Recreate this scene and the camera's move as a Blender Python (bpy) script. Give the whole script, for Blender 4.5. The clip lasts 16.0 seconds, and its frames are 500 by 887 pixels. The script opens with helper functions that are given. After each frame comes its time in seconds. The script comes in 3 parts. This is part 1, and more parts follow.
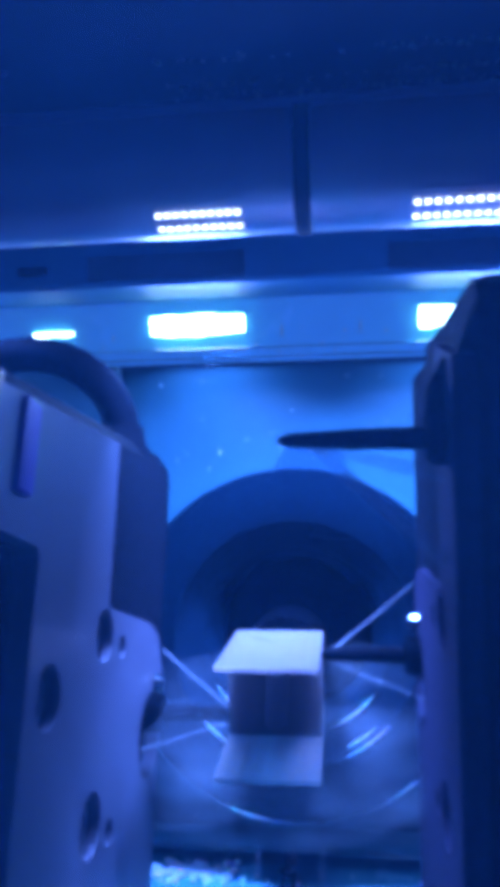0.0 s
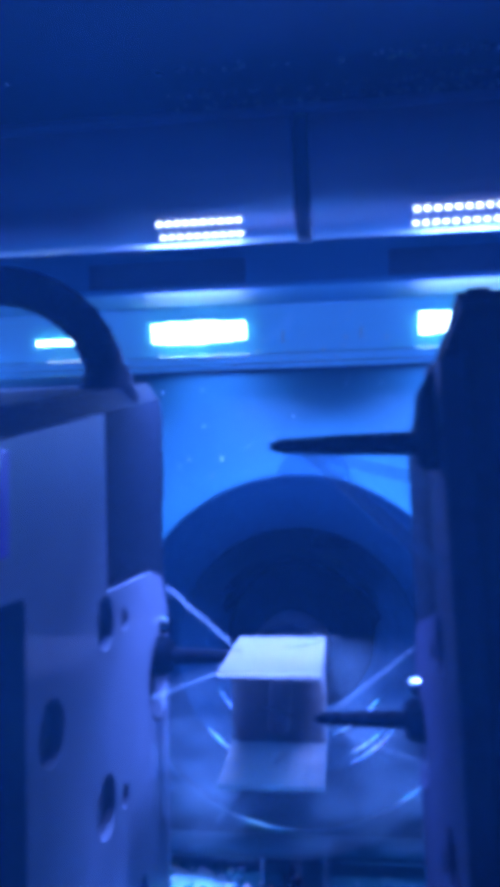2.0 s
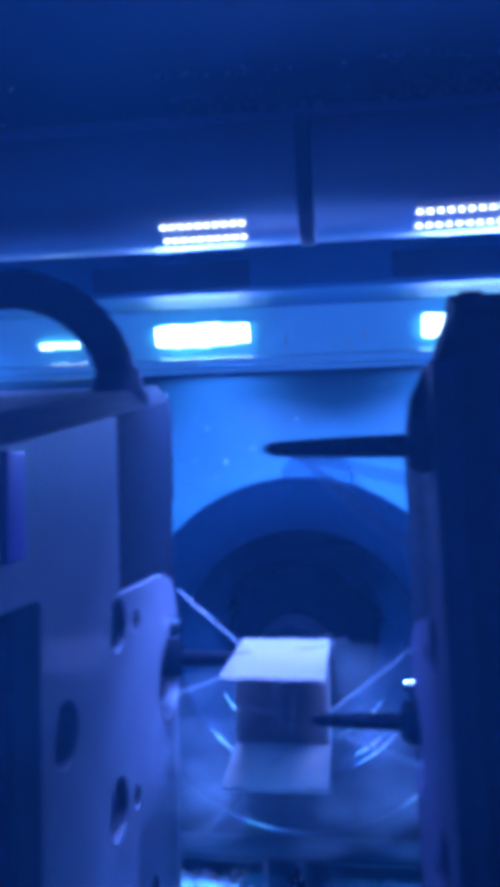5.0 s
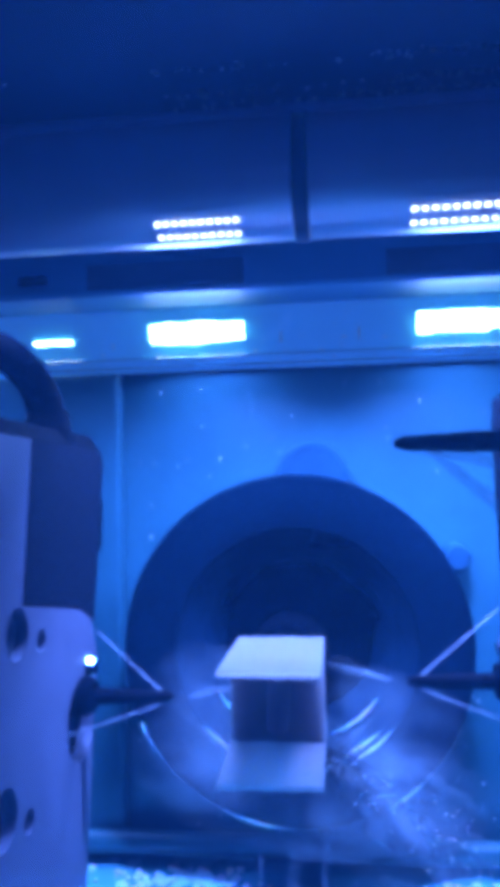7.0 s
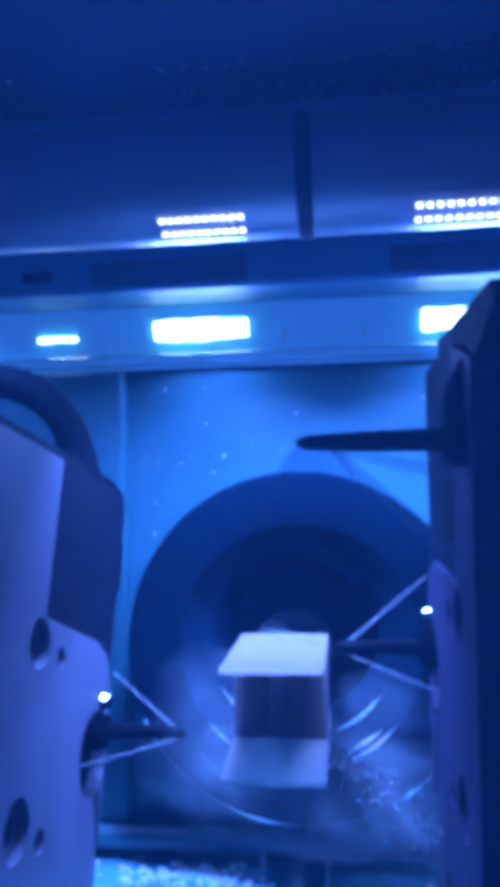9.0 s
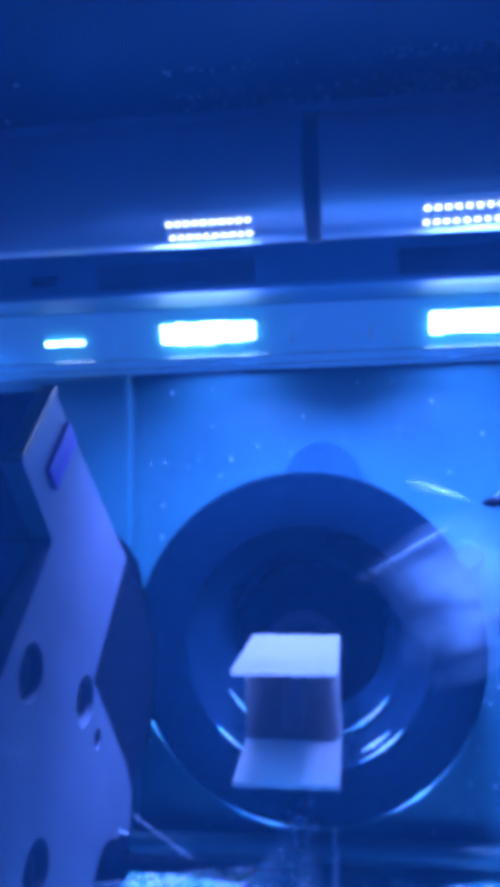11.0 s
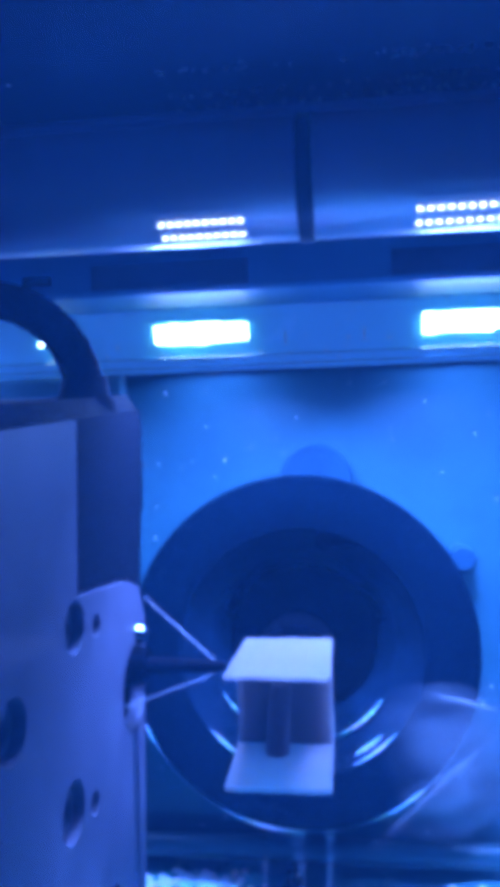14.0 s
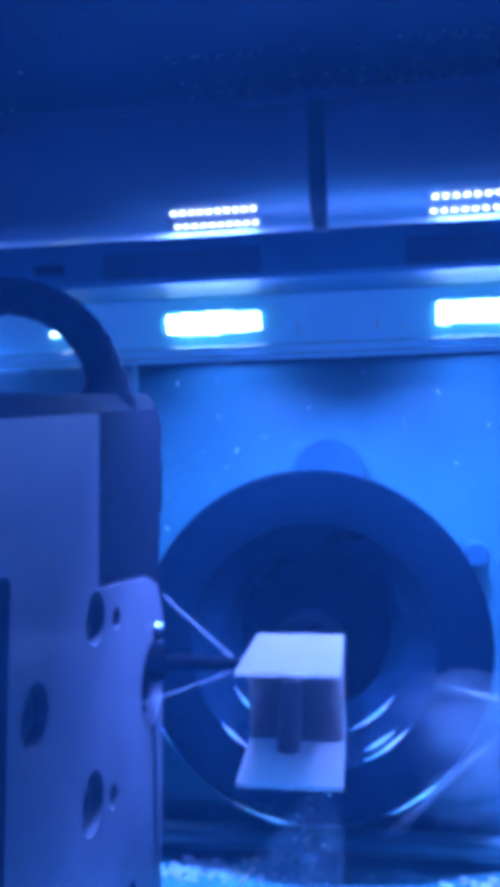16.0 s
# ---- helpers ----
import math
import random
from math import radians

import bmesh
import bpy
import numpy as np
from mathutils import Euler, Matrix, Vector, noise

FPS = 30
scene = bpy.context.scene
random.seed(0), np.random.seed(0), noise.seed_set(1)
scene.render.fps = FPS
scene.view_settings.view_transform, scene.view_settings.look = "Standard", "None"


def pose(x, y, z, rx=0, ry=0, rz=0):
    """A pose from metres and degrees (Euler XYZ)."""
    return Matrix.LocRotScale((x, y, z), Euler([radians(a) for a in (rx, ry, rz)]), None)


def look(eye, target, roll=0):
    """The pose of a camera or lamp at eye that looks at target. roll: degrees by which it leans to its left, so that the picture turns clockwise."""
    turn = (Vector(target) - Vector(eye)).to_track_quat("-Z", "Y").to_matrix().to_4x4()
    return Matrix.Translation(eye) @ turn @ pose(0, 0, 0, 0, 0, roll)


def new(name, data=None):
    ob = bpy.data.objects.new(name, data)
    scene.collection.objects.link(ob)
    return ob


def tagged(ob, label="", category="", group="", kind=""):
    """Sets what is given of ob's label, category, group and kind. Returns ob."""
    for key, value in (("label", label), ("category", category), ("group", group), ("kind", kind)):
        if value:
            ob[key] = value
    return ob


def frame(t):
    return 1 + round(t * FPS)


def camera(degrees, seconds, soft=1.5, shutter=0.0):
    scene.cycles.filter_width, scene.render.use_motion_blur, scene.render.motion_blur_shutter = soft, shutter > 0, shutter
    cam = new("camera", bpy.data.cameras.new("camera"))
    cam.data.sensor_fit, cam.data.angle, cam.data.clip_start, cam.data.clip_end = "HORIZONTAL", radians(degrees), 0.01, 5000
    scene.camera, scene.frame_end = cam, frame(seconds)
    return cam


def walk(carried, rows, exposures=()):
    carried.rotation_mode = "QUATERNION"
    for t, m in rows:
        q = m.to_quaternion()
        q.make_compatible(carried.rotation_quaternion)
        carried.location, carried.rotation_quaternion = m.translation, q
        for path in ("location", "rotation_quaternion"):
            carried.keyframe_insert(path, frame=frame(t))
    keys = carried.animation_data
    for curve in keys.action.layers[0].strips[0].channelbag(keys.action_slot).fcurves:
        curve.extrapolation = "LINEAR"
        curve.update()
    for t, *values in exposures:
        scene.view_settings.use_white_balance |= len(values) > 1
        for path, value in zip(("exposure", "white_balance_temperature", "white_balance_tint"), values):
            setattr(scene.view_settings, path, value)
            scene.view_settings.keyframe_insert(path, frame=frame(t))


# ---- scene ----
cam = camera(36.5, 16.0, soft=10.0, shutter=0.5)

# millimetres in the machine: x right, y into the chamber, z from the first eye height (75 mm above the chamber floor)
MM = 0.001
EYE = 75.0

# seconds, x, y, z in mm, pitch, lean, yaw
VIEW = [
    (0.0, 0.05, 0.00, 75.00, 1.97, -0.88, 6.74),
    (0.5, 0.12, -0.53, 74.88, 2.54, -1.06, 6.64),
    (1.0, 0.08, -0.63, 74.80, 2.71, -1.19, 6.65),
    (1.5, 0.04, -0.43, 74.83, 2.59, -1.19, 6.75),
    (2.0, 0.05, -0.45, 74.86, 2.51, -1.18, 6.87),
    (2.5, 0.05, -0.44, 74.93, 2.47, -1.09, 6.98),
    (3.0, -0.01, -0.40, 74.90, 2.46, -1.21, 6.99),
    (3.5, 0.01, -0.41, 74.86, 2.61, -1.16, 7.15),
    (4.0, 0.03, -0.47, 74.84, 2.68, -1.10, 7.28),
    (6.5, 0.14, -1.02, 74.87, 2.70, -1.42, 6.84),
    (7.0, -0.02, -0.41, 74.90, 2.50, -1.30, 6.71),
    (7.5, 0.12, -0.38, 74.85, 2.43, -1.24, 6.87),
    (8.0, 0.10, -0.09, 74.92, 2.27, -1.26, 6.96),
    (8.5, 0.06, -0.19, 74.89, 2.21, -1.20, 6.92),
    (9.0, 0.02, -0.48, 74.81, 2.31, -1.17, 7.02),
    (11.5, -0.01, 0.02, 75.00, 2.56, -1.15, 7.61),
    (12.0, -0.00, 0.04, 74.98, 2.60, -1.24, 7.50),
    (12.5, 0.03, 0.00, 74.99, 2.49, -1.06, 7.42),
    (13.0, 0.01, -0.00, 75.00, 2.60, -1.23, 7.52),
    (13.5, 0.06, 0.03, 74.96, 2.67, -1.29, 7.31),
    (14.0, 0.03, -0.03, 75.01, 2.54, -1.28, 7.09),
    (14.5, 0.08, 0.18, 74.95, 2.37, -1.47, 7.17),
    (15.0, -0.01, 0.26, 74.94, 2.67, -0.79, 7.24),
    (15.5, -0.02, 0.03, 74.95, 1.71, -1.21, 7.81),
    (16.0, -0.02, 0.46, 74.96, 1.85, -1.04, 8.00),
]
walk(cam, [(t, pose(x * MM, y * MM, z * MM, 90 + p, -r, w)) for t, x, y, z, p, r, w in VIEW],
     [(0, 0.34), (0.5, 0.5), (0.95, 0.14), (1.5, 0.3), (2.0, 0.36), (2.6, 0.1), (3.4, 0.5), (4.0, 0.14), (6.4, 0.5), (7.0, 0.1), (8.0, 0.38), (8.5, 0.1), (9.0, 0.2), (11.3, 0.05), (16, 0.05)])

# ---------------------------------------------------------------- world and lamps
world = bpy.data.worlds.new("room")
scene.world = world
world.use_nodes = True
world.node_tree.nodes["Background"].inputs[0].default_value = (0.05, 0.16, 0.9, 1)
world.node_tree.nodes["Background"].inputs[1].default_value = 0.10
scene.view_settings.exposure = 0.0
LAMP = (0.11, 0.255, 1.04)
MODULES = (-87.0, -27.6, 25.3, 78.0)     # centres of the LED modules along x, the leftmost added out of view


def lamp(name, x, y, z, target, sx, sy, watts, spread, color=LAMP):
    data = bpy.data.lights.new(name, "AREA")
    data.shape, data.size, data.size_y, data.energy, data.color = "RECTANGLE", sx * MM, sy * MM, watts, color
    data.spread = radians(spread)
    ob = new(name, data)
    ob.matrix_world = look((x * MM, y * MM, (z + EYE) * MM), (target[0] * MM, target[1] * MM, (target[2] + EYE) * MM))
    return ob


# lamps set along the steel tube's underside and the modules behind the lamp cover light the chamber
for sx, watts in ((-56.0, 0.030), (-19.3, 0.150), (17.7, 0.150), (54.5, 0.085)):
    lamp("led_lamp", sx, 111.0, 33.9, (sx, 148, -100), 12, 3, watts, 104)
for mx in MODULES:
    lamp("led_lamp", mx, 145.4, 28.4, (mx * 0.8, 102, -32), 17, 3, 0.062, 164)

# ---------------------------------------------------------------- materials
def mat(name, base, rough=0.5, metal=0.0, vary=0.25, scale=90, bump=0.15, coat=0.0, alpha=1.0, fine=900, stain=None, emit=None, spec=0.5):
    m = bpy.data.materials.new(name)
    m.use_nodes = True
    nt = m.node_tree
    bs = nt.nodes["Principled BSDF"]
    link = nt.links.new

    def node(kind, **vals):
        n = nt.nodes.new(kind)
        for k, v in vals.items():
            n.inputs[k].default_value = v
        return n
    tc = nt.nodes.new("ShaderNodeTexCoord")
    big = node("ShaderNodeTexNoise", Scale=scale, Detail=4.0, Roughness=0.6)
    small = node("ShaderNodeTexNoise", Scale=fine, Detail=3.0, Roughness=0.6)
    for n in (big, small):
        link(tc.outputs["Object"], n.inputs["Vector"])
    ramp = nt.nodes.new("ShaderNodeValToRGB")
    other = stain or tuple(c * (1 - vary) for c in base)
    ramp.color_ramp.elements[0].position, ramp.color_ramp.elements[1].position = 0.32, 0.66
    ramp.color_ramp.elements[0].color = (*other, 1)
    ramp.color_ramp.elements[1].color = (*base, 1)
    add = nt.nodes.new("ShaderNodeMath")
    add.operation = "MULTIPLY_ADD"
    add.inputs[1].default_value, add.inputs[2].default_value = 0.25, 0.0
    mix = nt.nodes.new("ShaderNodeMath")
    mix.operation = "ADD"
    link(small.outputs["Fac"], add.inputs[0])
    link(add.outputs[0], mix.inputs[0])
    sc = nt.nodes.new("ShaderNodeMath")
    sc.operation = "MULTIPLY"
    sc.inputs[1].default_value = 0.75
    link(big.outputs["Fac"], sc.inputs[0])
    link(sc.outputs[0], mix.inputs[1])
    link(mix.outputs[0], ramp.inputs["Fac"])
    link(ramp.outputs["Color"], bs.inputs["Base Color"])
    rr = nt.nodes.new("ShaderNodeMapRange")
    rr.inputs["To Min"].default_value, rr.inputs["To Max"].default_value = max(rough - 0.1, 0.02), min(rough + 0.12, 1)
    link(big.outputs["Fac"], rr.inputs["Value"])
    link(rr.outputs["Result"], bs.inputs["Roughness"])
    bs.inputs["Specular IOR Level"].default_value = spec
    bs.inputs["Metallic"].default_value = metal
    bs.inputs["Coat Weight"].default_value = coat
    bs.inputs["Coat Roughness"].default_value = 0.06
    bs.inputs["Alpha"].default_value = alpha
    if bump:
        bn = nt.nodes.new("ShaderNodeBump")
        bn.inputs["Strength"].default_value, bn.inputs["Distance"].default_value = bump, 0.0003
        link(mix.outputs[0], bn.inputs["Height"])
        link(bn.outputs["Normal"], bs.inputs["Normal"])
    if emit:
        bs.inputs["Emission Color"].default_value = (*emit[:3], 1)
        bs.inputs["Emission Strength"].default_value = emit[3]
    return m


WALL = mat("wet_grey_liner", (0.034, 0.150, 0.185), 0.38, 0.0, 0.25, 30, 0.10, coat=0.4, fine=300)
FLOOR = mat("wet_floor_tray", (0.12, 0.46, 0.52), 0.25, 0.0, 0.4, 50, 0.3, coat=0.6, fine=300)
DARKWALL = mat("dark_panel", (0.12, 0.17, 0.28), 0.35, 0.0, 0.3, 25, 0.1)
SOFFIT = mat("grey_soffit_plastic", (0.09, 0.38, 0.60), 0.6, 0.0, 0.25, 40, 0.1)
HOUSING = mat("grey_led_housing", (0.06, 0.16, 0.26), 0.6, 0.0, 0.2, 60, 0.1)
COVER = mat("frosted_lamp_cover", (0.12, 0.70, 0.90), 0.25, 0.0, 0.2, 40, 0.12, coat=0.6, emit=(0.06, 0.26, 1.0, 0.30))
SEAL = mat("pale_seal", (0.45, 0.52, 0.70), 0.4, 0.0, 0.2, 60, 0.1)
TUBE = mat("brushed_steel_tube", (0.92, 0.93, 0.98), 0.46, 0.75, 0.15, 60, 0.02, coat=0.4)
STRAP = mat("black_strap", (0.05, 0.06, 0.09), 0.45)
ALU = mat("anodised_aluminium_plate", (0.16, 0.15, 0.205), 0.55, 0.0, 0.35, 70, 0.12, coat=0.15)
ALUDARK = mat("darker_arm_plate", (0.05, 0.042, 0.085), 0.7, 0.0, 0.3, 70, 0.12, spec=0.1)
ARMBODY = mat("dark_arm_casting", (0.007, 0.009, 0.015), 0.75, 0.0, 0.3, 60, 0.15, spec=0.04)
RUBBER = mat("black_rubber", (0.002, 0.003, 0.005), 0.75, 0.0, 0.3, 150, 0.1, spec=0.012)
SCREW = mat("dark_screw_steel", (0.10, 0.10, 0.13), 0.35, 0.8, 0.3, 200, 0.1)
RECESS = mat("dark_bore", (0.05, 0.05, 0.07), 0.6, 0.0, 0.3, 150, 0.1)
BRASS = mat("brass_edge", (0.30, 0.19, 0.08), 0.35, 0.9, 0.3, 150, 0.1)
LENS = mat("violet_sensor_lens", (0.14, 0.04, 0.42), 0.5, 0.0, 0.2, 100, 0.0)
LUG = mat("dull_wall_boss", (0.015, 0.075, 0.12), 0.6, 0.0, 0.3, 60, 0.1, spec=0.15)
DISC = mat("dark_polished_disc", (0.002, 0.010, 0.020), 0.4, 0.0, 0.2, 40, 0.04, spec=0.04)
HUB = mat("polished_hub_steel", (0.005, 0.019, 0.036), 0.28, 0.0, 0.3, 60, 0.03, coat=0.25, spec=0.3)
CERAMIC = mat("wet_pink_white_ceramic", (0.19, 0.125, 0.115), 0.65, 0.0, 0.18, 140, 0.25, coat=0.1, fine=1500)
CERAMIC.node_tree.nodes["Principled BSDF"].inputs["Subsurface Weight"].default_value = 1.0
CERAMIC.node_tree.nodes["Principled BSDF"].inputs["Subsurface Radius"].default_value = (0.8, 0.9, 1.0)
CERAMIC.node_tree.nodes["Principled BSDF"].inputs["Subsurface Scale"].default_value = 0.02
POSTDARK = mat("darker_ceramic_post", (0.13, 0.10, 0.115), 0.7, 0.0, 0.25, 250, 0.3, fine=1500)
BUR = mat("diamond_grit_bur", (0.004, 0.004, 0.007), 0.6, 0.0, 0.4, 900, 0.3, fine=4000, spec=0.02)
CHROME = mat("chrome_ring", (0.8, 0.8, 0.85), 0.08, 1.0, 0.1, 100, 0.0)
WATER = mat("water_stream", (0.75, 0.82, 0.95), 0.2, 0.0, 0.1, 400, 0.2, coat=0.1, alpha=0.13)
SPRAY = mat("water_spray", (0.80, 0.84, 0.95), 0.2, 0.0, 0.1, 400, 0.1, coat=0.2, alpha=0.2)
DROP = mat("water_drop", (0.75, 0.85, 0.95), 0.05, 0.0, 0.1, 400, 0.0, coat=1.0, alpha=0.65)
# white for foam and drops, also for painted glints on chuck and lid
FOAM_GLINT = mat("white_foam_and_glint", (0.82, 0.84, 0.86), 0.5, 0.0, 0.2, 300, 0.4, coat=0.3)
FOAM_GLINT.node_tree.nodes["Principled BSDF"].inputs["Subsurface Weight"].default_value = 0.9
FOAM_GLINT.node_tree.nodes["Principled BSDF"].inputs["Subsurface Scale"].default_value = 0.002
GLOWDOT = mat("small_glowing_dot", (0.8, 0.9, 1.0), 0.4, 0.0, 0.0, 50, 0.0, emit=(0.62, 0.78, 1.0, 5.0))
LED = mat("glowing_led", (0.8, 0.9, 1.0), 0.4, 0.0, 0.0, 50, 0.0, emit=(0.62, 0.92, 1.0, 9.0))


def misted_pane():
    """Clear window plastic with a thin film of mist that scatters the chamber's light."""
    m = bpy.data.materials.new("misted_window")
    m.use_nodes = True
    nt = m.node_tree
    nt.nodes.remove(nt.nodes["Principled BSDF"])
    out = nt.nodes["Material Output"]
    clear = nt.nodes.new("ShaderNodeBsdfTransparent")
    mist = nt.nodes.new("ShaderNodeBsdfTranslucent")
    mist.inputs["Color"].default_value = (0.12, 0.50, 1.0, 1)
    tc = nt.nodes.new("ShaderNodeTexCoord")
    n = nt.nodes.new("ShaderNodeTexNoise")
    n.inputs["Scale"].default_value, n.inputs["Detail"].default_value = 130, 5
    rng = nt.nodes.new("ShaderNodeMapRange")
    rng.inputs["To Min"].default_value, rng.inputs["To Max"].default_value = MIST[0], MIST[1]
    mix = nt.nodes.new("ShaderNodeMixShader")
    nt.links.new(tc.outputs["Object"], n.inputs["Vector"])
    nt.links.new(n.outputs["Fac"], rng.inputs["Value"])
    nt.links.new(rng.outputs["Result"], mix.inputs["Fac"])
    nt.links.new(clear.outputs[0], mix.inputs[1])
    nt.links.new(mist.outputs[0], mix.inputs[2])
    nt.links.new(mix.outputs[0], out.inputs["Surface"])
    return m


def spray_material(name, low, high, scale):
    """Broken water: white, its cover broken up by noise."""
    m = mat(name, (0.80, 0.84, 0.95), 0.25, 0.0, 0.1, 400, 0.3, coat=0.4)
    nt = m.node_tree
    tc = nt.nodes.new("ShaderNodeTexCoord")
    n = nt.nodes.new("ShaderNodeTexNoise")
    n.inputs["Scale"].default_value, n.inputs["Detail"].default_value, n.inputs["Roughness"].default_value = scale, 6, 0.7
    r = nt.nodes.new("ShaderNodeMapRange")
    r.inputs["From Min"].default_value, r.inputs["From Max"].default_value = 0.38, 0.72
    r.inputs["To Min"].default_value, r.inputs["To Max"].default_value = low, high
    nt.links.new(tc.outputs["Object"], n.inputs["Vector"])
    nt.links.new(n.outputs["Fac"], r.inputs["Value"])
    nt.links.new(r.outputs["Result"], nt.nodes["Principled BSDF"].inputs["Alpha"])
    return m


THREAD = mat("white_water_thread", (0.60, 0.66, 0.74), 0.3, 0.0, 0.3, 500, 0.0, coat=0.3, alpha=0.2)
SHEET = spray_material("broken_water_sheet", 0.0, 0.22, 420)


def mist_material():
    """Fine spray in the air: pale, scattering, thinning out to its rim."""
    m = bpy.data.materials.new("fine_spray_mist")
    m.use_nodes = True
    nt = m.node_tree
    nt.nodes.remove(nt.nodes["Principled BSDF"])
    add, link = nt.nodes.new, nt.links.new
    tc = add("ShaderNodeTexCoord")
    mp = add("ShaderNodeMapping")
    mp.inputs["Location"].default_value, mp.inputs["Scale"].default_value = (-1.0, 0.0, -1.0), (2.0, 0.0, 2.0)
    ball = add("ShaderNodeTexGradient")
    ball.gradient_type = "SPHERICAL"
    noise = add("ShaderNodeTexNoise")
    noise.inputs["Scale"].default_value, noise.inputs["Detail"].default_value = 90, 5
    rng = add("ShaderNodeMapRange")
    rng.inputs["From Min"].default_value, rng.inputs["From Max"].default_value = 0.25, 0.75
    rng.inputs["To Max"].default_value = MIST_COVER
    mul = add("ShaderNodeMath")
    mul.operation = "MULTIPLY"
    clear, back, front = add("ShaderNodeBsdfTransparent"), add("ShaderNodeBsdfTranslucent"), add("ShaderNodeBsdfDiffuse")
    for b in (back, front):
        b.inputs["Color"].default_value = (0.66, 0.80, 0.92, 1)
    both, mix = add("ShaderNodeMixShader"), add("ShaderNodeMixShader")
    link(tc.outputs["Generated"], mp.inputs["Vector"])
    link(mp.outputs[0], ball.inputs["Vector"])
    link(tc.outputs["Object"], noise.inputs["Vector"])
    link(noise.outputs["Fac"], rng.inputs["Value"])
    link(rng.outputs["Result"], mul.inputs[0])
    link(ball.outputs["Fac"], mul.inputs[1])
    link(back.outputs[0], both.inputs[1])
    link(front.outputs[0], both.inputs[2])
    link(mul.outputs[0], mix.inputs["Fac"])
    link(clear.outputs[0], mix.inputs[1])
    link(both.outputs[0], mix.inputs[2])
    link(mix.outputs[0], nt.nodes["Material Output"].inputs["Surface"])
    return m


MIST_COVER = 0.34
FINE = mist_material()
MIST = (0.05, 0.10)
PANE = misted_pane()


# ---------------------------------------------------------------- mesh helpers (millimetres)
def P(x, y, z):
    return Vector((x * MM, y * MM, z * MM))


def part(name, bm, material, parent=None, label="", smooth=False):
    bmesh.ops.recalc_face_normals(bm, faces=bm.faces[:])
    me = bpy.data.meshes.new(name)
    bm.to_mesh(me)
    bm.free()
    me.materials.append(material)
    if smooth:
        for p in me.polygons:
            p.use_smooth = True
        me.set_sharp_from_angle(angle=radians(40))
    ob = new(name, me)
    ob.parent = parent
    if label:
        ob["label"] = label
    return ob


def thing(name, label, category, at=(0, 0, 0), group="", kind=""):
    ob = new(name)
    ob.location = P(*at)
    ob.empty_display_size = 0.005
    return tagged(ob, label, category, group, kind)


def box(bm, x0, x1, y0, y1, z0, z1, bevel=0.0):
    vs = [bm.verts.new(P(x, y, z)) for x in (x0, x1) for y in (y0, y1) for z in (z0, z1)]
    fs = [bm.faces.new([vs[i] for i in q]) for q in ((0, 1, 3, 2), (4, 6, 7, 5), (0, 4, 5, 1), (2, 3, 7, 6), (0, 2, 6, 4), (1, 5, 7, 3))]
    if bevel:
        es = {e for f in fs for e in f.edges}
        bmesh.ops.bevel(bm, geom=list(es), offset=bevel * MM, segments=3, profile=0.6, affect="EDGES")
    return bm


def tube(bm, pts, radii, seg=20, caps=True):
    """A swept round bar through pts (mm) with a radius at each."""
    rings = []
    vec = [P(*p) for p in pts]
    for i, c in enumerate(vec):
        d = (vec[min(i + 1, len(vec) - 1)] - vec[max(i - 1, 0)]).normalized()
        a = d.orthogonal().normalized() if abs(d.y) > 0.9 else d.cross(Vector((0, 1, 0))).normalized()
        b = d.cross(a)
        rings.append([bm.verts.new(c + (a * math.cos(k * math.tau / seg) + b * math.sin(k * math.tau / seg)) * radii[i] * MM) for k in range(seg)])
    for r, s in zip(rings, rings[1:]):
        for k in range(seg):
            bm.faces.new((r[k], r[(k + 1) % seg], s[(k + 1) % seg], s[k]))
    if caps:
        bm.faces.new(rings[0])
        bm.faces.new(rings[-1])
    return bm


def lathe(bm, profile, seg=96):
    """Turned round the y axis: profile of (radius, y) in mm."""
    rings = [[bm.verts.new(P(r * math.cos(k * math.tau / seg), y, r * math.sin(k * math.tau / seg))) for k in range(seg)] for r, y in profile]
    for r, s in zip(rings, rings[1:]):
        for k in range(seg):
            bm.faces.new((r[k], r[(k + 1) % seg], s[(k + 1) % seg], s[k]))
    bm.faces.new(rings[0])
    bm.faces.new(rings[-1])
    return bm


def prism(bm, poly, x0, x1, inset=0.0):
    """A (y, z) outline carried from x0 to x1; the far end drawn in by inset."""
    cy, cz = sum(p[0] for p in poly) / len(poly), sum(p[1] for p in poly) / len(poly)
    a = [bm.verts.new(P(x0, y, z)) for y, z in poly]
    b = [bm.verts.new(P(x1, y - inset * (1 if y > cy else -1), z - inset * (1 if z > cz else -1))) for y, z in poly]
    n = len(poly)
    for k in range(n):
        bm.faces.new((a[k], a[(k + 1) % n], b[(k + 1) % n], b[k]))
    bm.faces.new(a)
    bm.faces.new(b)
    return bm


def plate(bm, poly, holes, x0, depth):
    """A plate at x0 with round holes (y, z, radius) through its depth."""
    edges, walls = [], []
    for loop in [poly] + [[(y + r * math.cos(k * math.tau / 28), z + r * math.sin(k * math.tau / 28)) for k in range(28)] for y, z, r in holes]:
        vs = [bm.verts.new(P(x0, y, z)) for y, z in loop]
        es = [bm.edges.new((vs[k], vs[(k + 1) % len(vs)])) for k in range(len(vs))]
        edges += es
        walls.append(vs)
    bmesh.ops.triangle_fill(bm, use_beauty=True, use_dissolve=False, edges=edges)
    for vs in walls:
        back = [bm.verts.new(v.co + P(depth, 0, 0)) for v in vs]
        for k in range(len(vs)):
            bm.faces.new((vs[k], vs[(k + 1) % len(vs)], back[(k + 1) % len(vs)], back[k]))
    return bm


